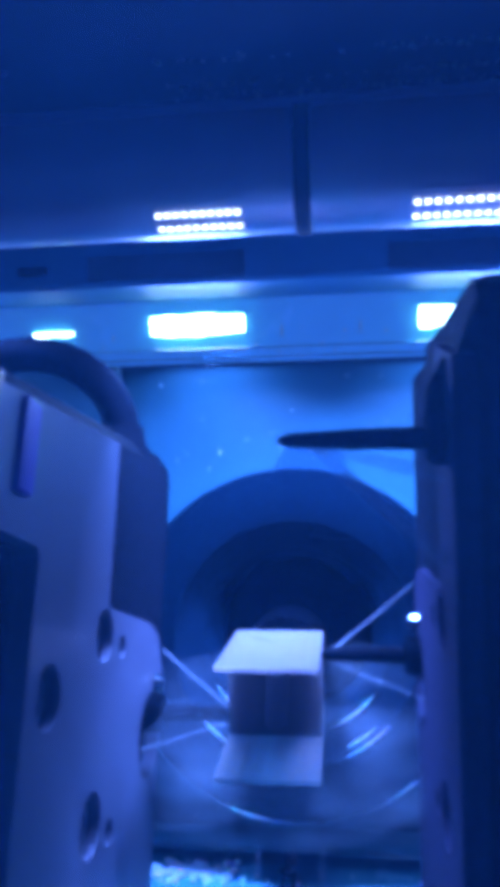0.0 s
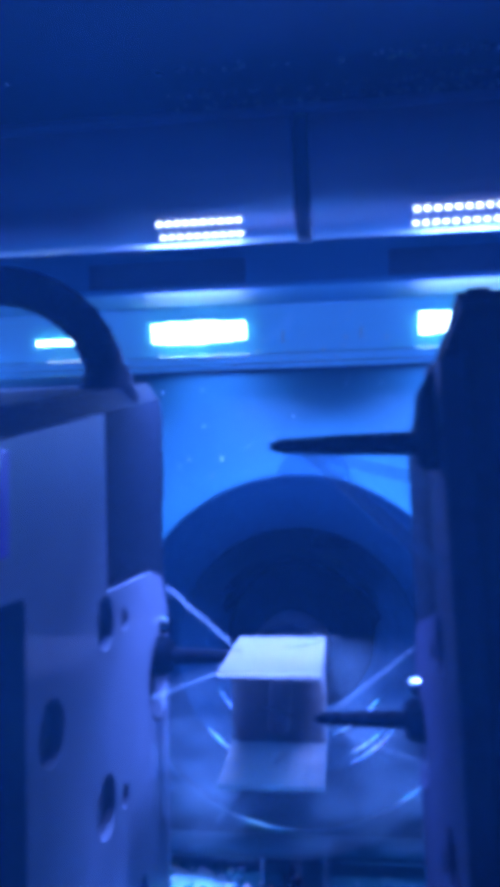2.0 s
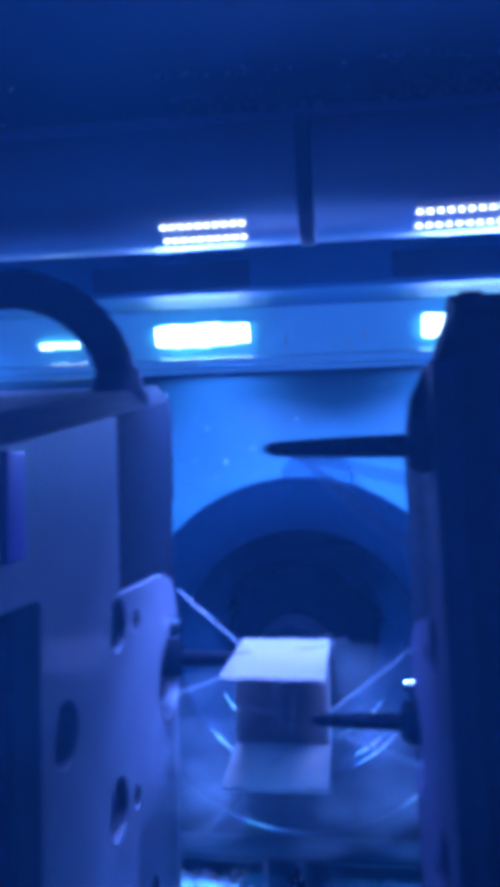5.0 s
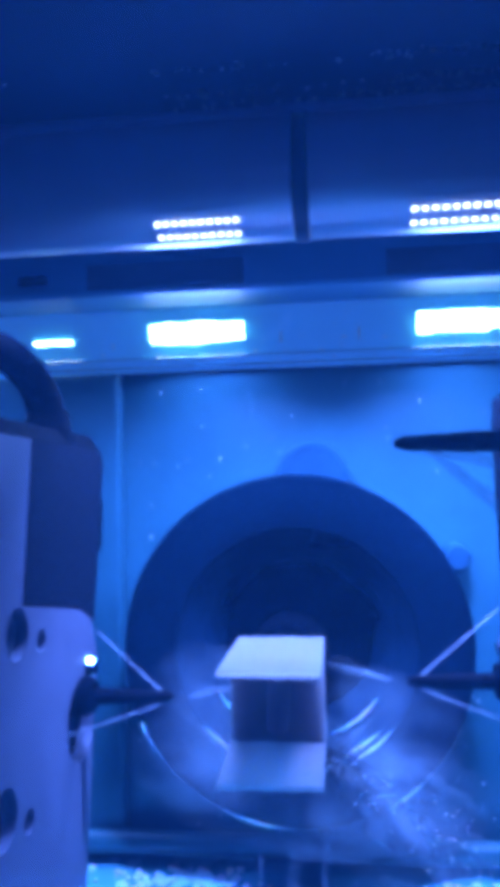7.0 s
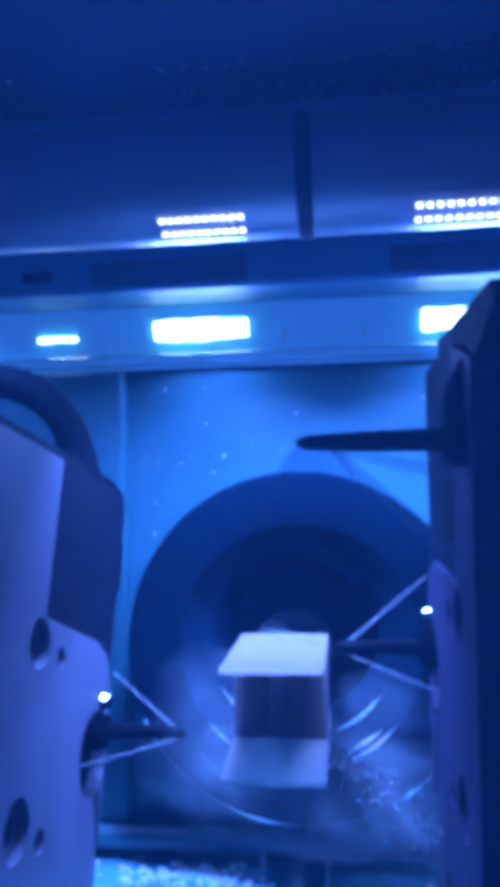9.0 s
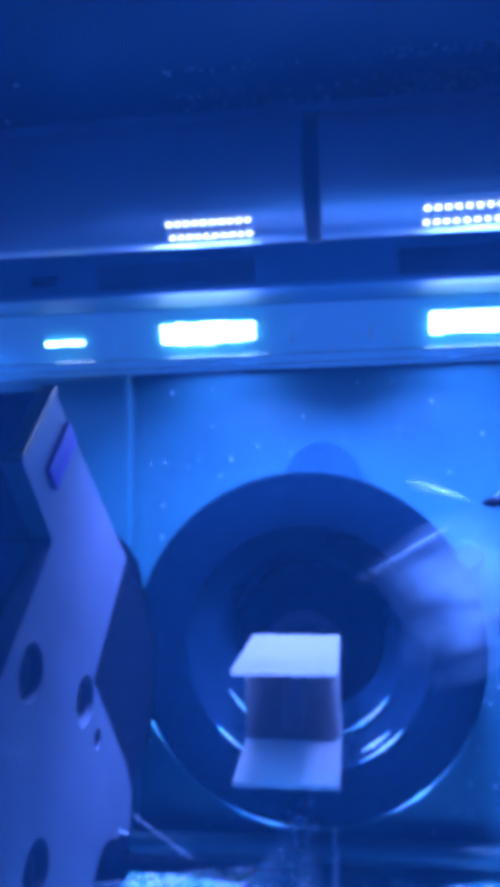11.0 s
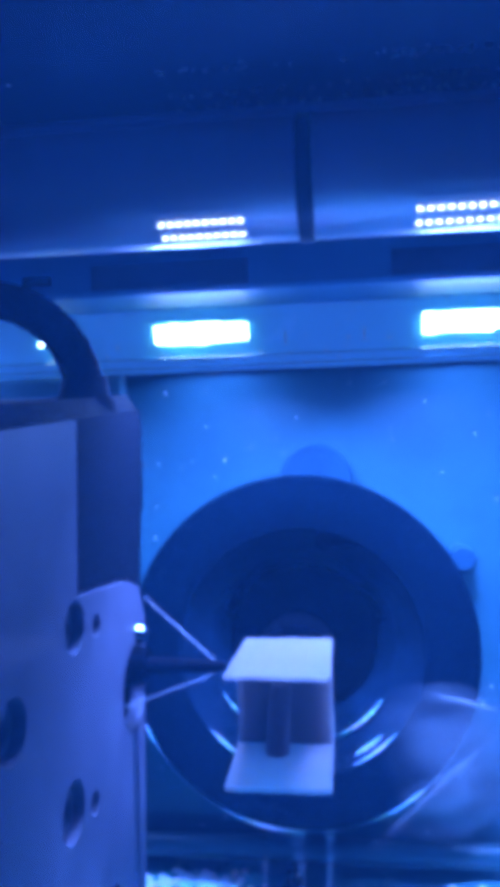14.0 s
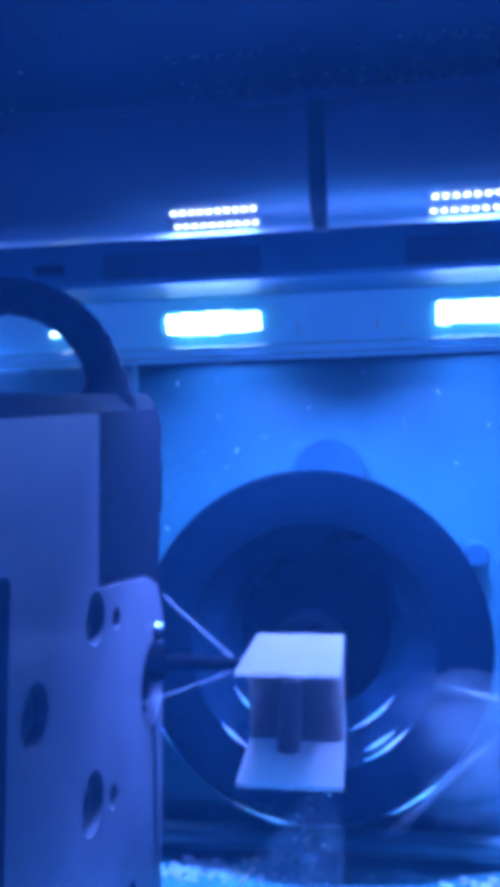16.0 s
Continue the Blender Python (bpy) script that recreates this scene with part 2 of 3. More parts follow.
def blob(bm, c, r, rng, seg=2, squash=1.0):
    res = bmesh.ops.create_icosphere(bm, subdivisions=seg, radius=r * MM)
    for v in res["verts"]:
        v.co = Vector((v.co.x, v.co.y, v.co.z * squash)) * (1 + 0.25 * (rng.random() - 0.5)) + P(*c)


# ---------------------------------------------------------------- the chamber
def setting(name, bm, material, label, smooth=False):
    ob = part(name, bm, material, None, "", smooth)
    ob.location = P(0, 0, EYE)
    return tagged(ob, label, "chamber", kind="structure")


def build_chamber():
    bm = bmesh.new()
    box(bm, -44, 110, 152, 157, -80, 21.6)
    setting("wall_back", bm, WALL, "wet grey plastic liner of the chamber's rear", )
    bm = bmesh.new()
    box(bm, -110, -44, 149, 157, -80, 21.6, 1.2)
    setting("wall_back_panel", bm, WALL, "raised side panel of the wet grey rear liner")
    bm = bmesh.new()
    box(bm, -110, 110, -60, 157, -79, -75)
    setting("floor", bm, FLOOR, "wet grey floor tray of the milling chamber")
    for name, x0, x1 in (("wall_west", -115, -110), ("wall_east", 110, 115)):
        bm = bmesh.new()
        box(bm, x0, x1, -60, 157, -80, 70)
        setting(name, bm, WALL, "grey side liner of the milling chamber")
    # added panel, never in view: closes the chamber against the world's light
    bm = bmesh.new()
    box(bm, -115, 115, -65, -60, -80, 90)
    setting("wall_added_front", bm, DARKWALL, "unseen dark panel added behind the eye to block room light")
    # ledge along the foot of the rear wall, with the wet rounded edge
    bm = bmesh.new()
    tube(bm, [(-110, 147.5, -71.0), (110, 147.5, -71.0)], [2.2, 2.2], 24)
    setting("trim_foot", bm, WALL, "wet rounded bead at the foot of the rear wall", True)
    # lamp window, soffit, front ceiling
    bm = bmesh.new()
    prism(bm, [(151.6, 21.7), (146.5, 33.5), (149, 34.5), (157, 22.7)], -110, 110)
    setting("lamp_cover", bm, COVER, "sloping frosted cover of the chamber lamps")
    # two chrome lips added to yield the thin reflected lines below the LEDs
    for yy, zz in ((150.6, 22.6), (149.7, 24.4)):
        bm = bmesh.new()
        prism(bm, [(yy, zz - 0.1), (yy, zz), (yy + 0.15, zz + 0.2), (yy + 1.4, zz + 0.2), (yy + 1.6, zz - 0.1)], -110, 110)
        setting("trim_reflector", bm, CHROME, "thin mirror lip added for the reflected lines under the lamps")
    bm = bmesh.new()
    prism(bm, [(149, 34), (131, 32.9), (130, 33.6), (130, 60), (157, 60), (157, 34.4)], -110, 110)
    setting("ceiling_soffit", bm, SOFFIT, "grey plastic soffit in front of the lamps")
    bm = bmesh.new()
    prism(bm, [(116, 54), (-60, 82), (-60, 92), (116, 66)], -110, 110)
    setting("ceiling", bm, DARKWALL, "dark glossy lid above the chamber window")


    bm = bmesh.new()
    box(bm, -110, 110, 14, 14.05, -75, 68)
    setting("window_1", bm, PANE, "misted wet plastic window of the milling chamber")


def build_tube():
    t = thing("steel_tube", "brushed steel tube across the chamber under the lid", "tube", (0, 110, 43.7 + EYE))
    bm = bmesh.new()
    tube(bm, [(-110, 0, 0), (110, 0, 0)], [8.8, 8.8], 96)
    part("tube_body", bm, TUBE, t, smooth=True)
    bm = bmesh.new()
    tube(bm, [(-5.6, 0, 0), (-5.4, 0, 0), (-3.4, 0, 0), (-3.2, 0, 0)], [8.85, 9.2, 9.2, 8.85], 64)
    part("strap", bm, STRAP, t, "narrow black strap round the tube", True)
    bm = bmesh.new()
    tube(bm, [(-110, -4.0, 8.4), (110, -4.0, 8.4)], [0.95, 0.95], 16)
    part("seal", bm, SEAL, t, "pale seal lip along the tube", True)


def build_strip(x0, x1):
    # self-lit dots put the LEDs' reflected rows onto the tube's underside
    t = thing("tube_glow_rows", "two rows of glowing dots for the LED reflections in the steel tube", "lamp", (0, 110, 43.7 + EYE), "tube lamps")
    bm = bmesh.new()
    for a0, a1 in ((222, 258),):
        ring = [[(x, 8.82 * math.cos(radians(a)), 8.82 * math.sin(radians(a))) for a in range(a0, a1 + 1, 4)] for x in (x0 - 0.8, x1 + 0.8)]
        va, vb = [[bm.verts.new(P(*p)) for p in r] for r in ring]
        wa, wb = [[bm.verts.new(P(p[0], p[1] * 1.02, p[2] * 1.02)) for p in r] for r in ring]
        n = len(va)
        for k in range(n - 1):
            bm.faces.new((wa[k], wa[k + 1], wb[k + 1], wb[k]))
            bm.faces.new((va[k], vb[k], vb[k + 1], va[k + 1]))
            bm.faces.new((va[k], va[k + 1], wa[k + 1], wa[k]))
            bm.faces.new((vb[k], wb[k], wb[k + 1], vb[k + 1]))
        bm.faces.new((va[0], wa[0], wb[0], vb[0]))
        bm.faces.new((va[-1], vb[-1], wb[-1], wa[-1]))
    tape = part("tape", bm, TUBE, t, "thin silvery backing added under the glowing dots", True)
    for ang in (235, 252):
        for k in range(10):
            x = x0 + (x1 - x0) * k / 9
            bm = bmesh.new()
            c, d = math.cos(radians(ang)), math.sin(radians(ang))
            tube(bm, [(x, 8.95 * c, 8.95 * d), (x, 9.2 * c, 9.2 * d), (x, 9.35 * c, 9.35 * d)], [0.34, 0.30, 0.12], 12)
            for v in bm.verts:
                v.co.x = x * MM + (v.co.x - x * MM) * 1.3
            part("diode", bm, GLOWDOT, tape, smooth=True)


def build_module(mx, cells=7, tall=1.0):
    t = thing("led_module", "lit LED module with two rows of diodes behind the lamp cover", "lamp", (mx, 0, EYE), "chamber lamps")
    bm = bmesh.new()
    prism(bm, [(149.15, 27.0), (147.1, 31.6), (148.5, 32.2), (150.6, 27.6)], -1.37 * cells, 1.37 * cells)
    rng = random.Random(int(mx * 7))
    carrier = part("carrier", bm, COVER, t)
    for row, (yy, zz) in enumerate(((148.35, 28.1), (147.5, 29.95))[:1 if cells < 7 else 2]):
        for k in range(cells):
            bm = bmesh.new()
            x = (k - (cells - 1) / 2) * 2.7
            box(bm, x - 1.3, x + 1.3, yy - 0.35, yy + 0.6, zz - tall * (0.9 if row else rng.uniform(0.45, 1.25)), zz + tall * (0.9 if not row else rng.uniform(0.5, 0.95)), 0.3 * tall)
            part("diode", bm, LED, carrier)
    if cells < 7:
        return
    bm = bmesh.new()
    box(bm, -16.4, 12.0, 129.4, 131, 33.7, 38.4, 0.2)
    part("housing", bm, HOUSING, t, "dark flat housing on the soffit")


# ---------------------------------------------------------------- chuck disc and block
CHUCK_AT = (-8.55, -31.2)


def build_disc():
    """Local: the spindle's axis is y through the origin."""
    t = thing("chuck_disc", "dark polished round chuck flange with a stepped wet bore", "chuck", (CHUCK_AT[0], 0, CHUCK_AT[1] + EYE))
    bm = bmesh.new()
    lathe(bm, [(31.0, 154), (31.4, 153), (31.4, 136.5), (31.2, 136), (22.0, 136), (21.7, 136.2)])
    bmesh.ops.delete(bm, geom=[f for f in bm.faces if len(f.verts) > 8], context="FACES_ONLY")
    part("flange", bm, DISC, t, smooth=True)
    # the bore's floor is blackened: the cavity's darkness is in its colour
    for name, profile, material in (("step_ring", [(21.75, 136.15), (21.3, 136.8), (17.9, 141.0), (17.5, 141.1)], HUB),
                                    ("inner_ring", [(17.55, 141.05), (17.0, 141.4), (14.6, 147.4), (14.2, 148.4)], HUB),
                                    ("bore", [(14.3, 148.3), (14.0, 149.0), (3.0, 149.2)], RUBBER)):
        bm = bmesh.new()
        lathe(bm, profile)
        bm.faces.ensure_lookup_table()
        bmesh.ops.delete(bm, geom=[f for f in bm.faces if len(f.verts) > 8][:2 if name != "bore" else 1], context="FACES_ONLY")
        part(name, bm, material, t, smooth=True)
    for x, z, r in ((30.2, 15.0, 2.6), (3.2, 30.6, 7.0)):
        bm = bmesh.new()
        tube(bm, [(x, 146, z), (x, 146.6, z), (x, 151.5, z)], [r - 0.5, r, r], 28)
        part("lug", bm, LUG, t, smooth=True)
    return t


def build_block():
    """Local: the spindle's axis is y through the origin, y = 0 at the block's front."""
    t = thing("ceramic_block", "pinkish white ceramic block ground to a C-shape on its holder", "workpiece")
    for name, s in (("upper_flange", 1), ("lower_flange", -1)):
        bm = bmesh.new()
        rng = random.Random(5 + s)
        n = 14
        top, bot = [], []
        for k in range(n + 1):
            x = -7 + 14 * k / n
            e = rng.uniform(-0.12, 0.12)
            e2 = rng.uniform(-0.08, 0.08)
            for lst, z0, z1 in ((top, 7.5, 7.4), (bot, 6.9, 4.6)):
                lst.append([bm.verts.new(P(x, e, s * (z0 + e2))), bm.verts.new(P(x, 24, s * z1))])
        for lst in (top, bot):
            for p, q in zip(lst, lst[1:]):
                bm.faces.new((p[0], q[0], q[1], p[1]))
        for p, q, pp, qq in zip(top, top[1:], bot, bot[1:]):
            bm.faces.new((p[0], q[0], qq[0], pp[0]))
            bm.faces.new((p[1], q[1], qq[1], pp[1]))
        for k in (0, n):
            bm.faces.new((top[k][0], top[k][1], bot[k][1], bot[k][0]))
        part(name, bm, CERAMIC, t)
    bm = bmesh.new()
    box(bm, -6.9, 6.9, 12.6, 24.2, -5.6, 5.6, 0.5)
    part("web", bm, CERAMIC, t, smooth=True)
    # the post has a darker tone than the rest of the block
    bm = bmesh.new()
    tube(bm, [(0.9, 10.2, 6.4), (0.9, 10.2, 5.2), (0.5, 10.6, 0.0), (0.2, 11.2, -3.2), (0.2, 11.2, -3.8)], [1.75, 1.7, 1.65, 1.55, 0.9], 24)
    part("post", bm, POSTDARK, t, "darker ceramic post", True)
    bm = bmesh.new()
    lathe(bm, [(5.5, 24), (5.5, 34), (7.5, 34), (7.5, 48.6)], 48)
    part("mandrel", bm, RUBBER, t, smooth=True)
    return t


# ---------------------------------------------------------------- the two spindle arms
PIVOT = (79.5, -33.0)
TOP = {-1: 41.0, 1: 52.0}
FRONT = {-1: -27.0, 1: -3.5}      # front of the head
NEAR = {-1: -14.5, 1: -3.0}       # front of the shank under the head
NOTCH = 22.5                      # underside of the head


def head_top(side, y):
    """The head's upper edge, which rises to the rear on the left arm."""
    return 39.4 + 0.16 * y if side < 0 else TOP[side] - 5


def plate_outline(side):
    top, front, near = TOP[side], FRONT[side], NEAR[side]
    rear = [(near, -50), (40, -50), (40.5, 12), (37, 17.5), (31, 19.0), (9.4, 19.2), (9.0, head_top(side, 9.0))]
    head = [(front, head_top(side, front)), (front, NOTCH), (near - 0.6, NOTCH), (near, NOTCH - 0.8)] if side < 0 else [(front, top - 8)]
    return rear + head


def body_outline(side):
    top, front, near = TOP[side], FRONT[side], NEAR[side] + 0.4
    high = [head_top(side, y) + 2.6 if side < 0 else top for y in (41.5, 40, front + 2)]
    rear = [(near, -50), (39.5, -50), (41.5, -12), (41.5, 8), (40, 16), (41.5, high[0] - 3), (40, high[1])]
    head = [(front + 2, high[2]), (front + 0.2, high[2] - 2), (front + 0.2, NOTCH + 0.3), (near, NOTCH + 0.3)] if side < 0 else [(front + 2, top), (front + 0.2, top - 2)]
    return rear + head


HOLES = [(8.6, 15.7, 3.3), (8.4, -5.7, 3.7), (-8.5, 8.5, 3.3)]
SMALL = [(16.5, 14.8, 1.5), (16.0, -7.5, 1.6), (24, -24, 2.6)]
CHUCK = (34.5, 2.5, 6.2)


def build_arm(side, upper):
    """side -1: body to the left of its inner face; local origin on the swing axis at the inner face."""
    s, top, front = side, TOP[side], FRONT[side]
    holes = HOLES if side < 0 else [(y, z, r) for y, z, r in HOLES if y > 0]
    t = thing("spindle_arm", "grey aluminium spindle arm with dark casting and screw heads" if not upper else "dark spindle arm with two burs over one another", "machine arm")
    bm = bmesh.new()
    plate(bm, plate_outline(side), holes + SMALL + [CHUCK], 0, 2.6 * s)
    # the right arm's plate is given a darker tone than the left's
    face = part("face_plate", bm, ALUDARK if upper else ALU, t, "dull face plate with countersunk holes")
    bm = bmesh.new()
    prism(bm, body_outline(side), 2.6 * s, 40 * s)
    part("casting", bm, ARMBODY, t)
    bm = bmesh.new()
    prism(bm, [(9.6, 19.6), (31, 19.4), (37, 18.0), (40, 17), (41.2, head_top(side, 41) - 3), (39.5, head_top(side, 39.5)), (9.6, head_top(side, 9.6))], 0.5 * s, 2.55 * s)
    part("rear_cover", bm, ARMBODY, t, "dark cover behind the head")
    # sloping black lid along the head's upper inner edge
    lean, end = (2.4, 39.0) if side < 0 else (3.6, 9.0)
    low = [head_top(side, y) + (0.05 if side < 0 else -3) for y in (front + 0.4, end)]
    up = [z + (2.6 if side < 0 else 8.1) for z in low]
    bm = bmesh.new()
    prism(bm, [(front + 0.4, low[0]), (end, low[1]), (end, up[1]), (front + 1.4, up[0])], 0.55 * s, 6.0 * s)
    for v in bm.verts:
        if abs(v.co.x) < 0.001 and min(abs(v.co.z - z * MM) for z in up) < 0.0001:
            v.co.x = lean * s * MM
    part("chamfer", bm, RUBBER if side < 0 else ARMBODY, t, "black sloping lid edge")
    if side < 0:
        bm = bmesh.new()
        box(bm, *sorted((-0.05 * s, 2.0 * s)), front - 0.7, front + 0.1, NOTCH + 0.5, top - 5, 0.2)
        part("edge_strip", bm, BRASS, t, "brass coloured edge strip")
        bm = bmesh.new()
        box(bm, *sorted((-0.6 * s, 0.4 * s)), -22.4, -18.9, 26.5, 35.6, 0.3)
        part("sensor_lens", bm, LENS, face, "tall violet glossy sensor lens", True)
    bm = bmesh.new()
    box(bm, *sorted((0.9 * s, 12 * s)), 40.6, 44.4, 28.5, 38.5, 1.4)
    part("latch", bm, RUBBER, t, "black rubber latch", True)
    for y, z, r in holes:
        bm = bmesh.new()
        tube(bm, [(2.58 * s, y, z), (1.5 * s, y, z), (1.2 * s, y, z), (1.2 * s, y, z), (2.2 * s, y, z)], [r * 0.86, r * 0.86, r * 0.74, r * 0.4, r * 0.36], 24)
        part("screw", bm, SCREW, face, "dark socket screw", True)
    for y, z, r in SMALL:
        bm = bmesh.new()
        tube(bm, [(2.58 * s, y, z), (1.9 * s, y, z)], [r * 0.98, r * 0.9], 20)
        part("plug", bm, RECESS, face)
    y, z, r = CHUCK
    bm = bmesh.new()
    tube(bm, [(2.58 * s, y, z), (2.2 * s, y, z)], [r * 0.99, r * 0.95], 32)
    part("recess", bm, RUBBER, face)
    burs = [(34.0, 6.0, 14.5)] + ([(0.5, 36.0, 17.5)] if upper else [])
    for k, (y, z, n) in enumerate(burs):
        bm = bmesh.new()
        tube(bm, [(2.2 * s, y, z), (-1.2 * s, y, z), (-2.2 * s, y, z), (-2.3 * s, y, z)], [3.0, 2.9, 2.3, 1.2], 28)
        collet = part("collet", bm, RUBBER, t, smooth=True)
        bm = bmesh.new()
        tube(bm, [(-2.0 * s, y, z), (-n * 0.55 * s, y, z), (-n * 0.93 * s, y, z), (-n * s, y, z)], [1.25, 1.1, 0.8, 0.35], 20)
        part("bur", bm, BUR, collet, "dark tapered grinding bur", True)
        bm = bmesh.new()
        tube(bm, [(-0.1 * s, y + 2.2, z + 4.2), (-1.4 * s, y + 2.2, z + 4.2)], [1.6, 1.1], 20)
        part("nozzle", bm, CHROME, t, "bright steel water nozzle", True)
        if k == 1:
            bm = bmesh.new()
            tube(bm, [(-0.8 * s, y, z + 1.5), (-0.6 * s, y, z + 5), (0.4 * s, y, z + 8.2)], [1.7, 1.4, 0.7], 16)
            part("fin", bm, RUBBER, t, smooth=True)
        # two streams that cross at the bur's tip and fan out beyond it
        for dy, dz, ex, ey, ez in (((6.5, 9.5, 10, 2, -9), (-5.0, -5.0, 12, 4, 2.5)) if k == 0 else ((0.5, -13.0, 3, 0, 1), (1.5, -4.0, 2, 0, 0))):
            a = Vector((0, y + dy, z + dz))
            b = Vector((-n * (0.97 if k == 0 else 0.8) * s, y, z - 0.6))
            if upper and k == 0:
                grow = 1.9 if ez < 0 else 0.95
                ex, ey, ez = ex * grow, ey * grow, ez * grow
            c = b + Vector((-ex * s, ey, ez))
            bm = bmesh.new()
            tube(bm, [tuple(a.lerp(b, f)) for f in (0, 0.33, 0.66, 1.0)], [0.15, 0.17, 0.19, 0.24] if k == 0 else [0.8, 0.75, 0.65, 0.5], 12)
            part("water_jet", bm, WATER if k == 0 else SPRAY, t, "thin bright water jet", True)
            bm = bmesh.new()
            side_way = Vector((0, 0.5, 0.5))
            rng = random.Random(31 + k)
            for q in range(16):
                w = side_way * rng.gauss(0, 0.8) + Vector((0.4, 0.3, -0.3)) * rng.gauss(0, 1)
                f0, f1 = rng.uniform(0, 0.55), rng.uniform(0.5, 1.1)
                p0, p1 = b.lerp(c, f0) + w * f0, b.lerp(c, f1) + w * f1
                tube(bm, [tuple(p0), tuple(p0.lerp(p1, 0.5) + Vector((0, 0, 0.15))), tuple(p1)], [0.02, rng.uniform(0.03, 0.075), 0.015], 6)
            part("spray", bm, THREAD, t, "thin fan of spray", True)
    if not upper:
        bm = bmesh.new()
        tube(bm, [(5.2 * s, 27, top + 0.4), (5.2 * s, 27, top + 4.6), (5.2 * s, 27, top + 5.8), (5.2 * s, 27, top + 8.5)], [4.7, 4.5, 3.7, 3.2], 28)
        part("ferrule", bm, RUBBER, t, "black rubber cable ferrule", True)
        pts, rad = [], []
        for k in range(25):
            a = radians(180 * k / 24 * 0.72)
            pts.append(((5.2 + 15 * (1 - math.cos(a))) * s, 27 - 5 * math.sin(a * 0.6), top + 6 + 14 * math.sin(a)))
            rad.append(2.85 + 0.12 * (k % 2))
        bm = bmesh.new()
        tube(bm, pts, rad, 20)
        part("cable", bm, RUBBER, t, "thick black cable bowed over the arm", True)
    return t


# ---------------------------------------------------------------- motion
# seconds, x of the upper right bur's tip along the arm's feed (mm)
FEED = [(0, 11.1), (.2, 5.8), (.3, 4.6), (.4, 6.3), (.5, 8.8), (.6, 12.2), (.8, 17.7), (.9, 20.7), (1, 21.2), (1.2, 20.2), (1.4, 14.8), (1.5, 12.2),
        (1.6, 8.8), (1.8, 5.5), (2, 10.2), (2.2, 16.3), (2.4, 21), (2.6, 21.6), (2.8, 18.4), (3, 12.4), (3.3, 4.5), (3.5, 10), (3.6, 12.7), (3.9, 21.8),
        (4.2, 21.5), (4.5, 12.4), (4.8, 4.8), (5.1, 12.6), (5.4, 21.2), (5.7, 21.2), (6, 12), (6.3, 4.0), (6.5, 9.3), (6.7, 15.8), (6.9, 21.5), (7.1, 21.8),
        (7.3, 19), (7.5, 12.7), (7.7, 7.7), (7.8, 5.7), (7.9, 8), (8, 10.6), (8.1, 13.7), (8.3, 19.5), (8.5, 21.7), (8.7, 21.3)]
FEED_RIGHT = [(t, 11.1 + 1.15 * (x - 11.1)) for t, x in FEED] + [(8.9, 15.3), (9.1, 9.8), (9.2, 6.5), (9.4, 5), (9.8, 16), (10.3, 30), (11.3, 38), (12.5, 36.5), (16, 36.5)]
FEED_LEFT = [(t, -17.6 - 1.05 * x) for t, x in FEED] + [(9, -38.8), (9.2, -38.8), (10, -38), (11.3, -34.3), (12.1, -34.4), (12.5, -34), (12.8, -36.6), (13, -36.8),
             (13.5, -34.2), (14, -32.6), (14.5, -30.9), (15, -33.3), (15.5, -31.4), (16, -31.6)]
SWING = [(0, -16), (.7, -16), (.9, -13), (1, -10.3), (1.2, -1), (1.4, 0), (2.2, 0), (2.4, -4), (2.5, -8.8), (2.7, -15.5), (2.9, -16.5), (3.7, -16.5), (3.9, -13.5),
         (4, -10.6), (4.2, -1.5), (4.4, 0), (5.2, 0), (5.5, -9), (5.75, -16), (6.3, -17.5), (6.7, -17), (6.9, -13), (7, -10.4), (7.2, -2), (7.4, -0.3), (8.2, -0.4),
         (8.4, -5.5), (8.5, -10.2), (8.7, -17), (9, -20), (9.2, -20.5)]
SWING_LEFT = SWING + [(9.8, -24), (10.6, -42), (11.2, -49.2), (12.1, -49.5), (12.3, -43), (12.5, -30.3), (12.7, -17), (12.9, -9), (13.1, -6), (13.5, -1.8), (14.5, -2.2), (15.2, -4.5), (16, -3.9)]
SWING_RIGHT = [(t, -12.7 - 0.76 * a) for t, a in SWING[:-2]] + [(9, 1.5), (9.2, 2), (9.8, 6), (10.6, 25), (11.2, 33), (12.1, 33), (12.3, 26), (12.5, 13), (12.7, 0), (12.9, -7), (13.1, -9), (13.5, -10), (16, -10)]

# seconds, sideways and upward shift of the chuck (mm)
CHUCK_X = [(0, -1.25), (9.2, -1.25), (11.3, -0.4), (13.0, -0.4), (13.5, -0.75), (14.5, -0.75), (15, -0.4), (15.5, -1.1), (16, -0.75)]
CHUCK_Z = [(0, -0.25), (9.2, -0.25), (11.3, 0.4), (13, 0.5), (13.5, -0.1), (14.5, -0.2), (15, -0.5), (15.5, -1.5), (16, -1.0)]


def between(rows, t):
    return float(np.interp(t, [r[0] for r in rows], [r[1] for r in rows]))


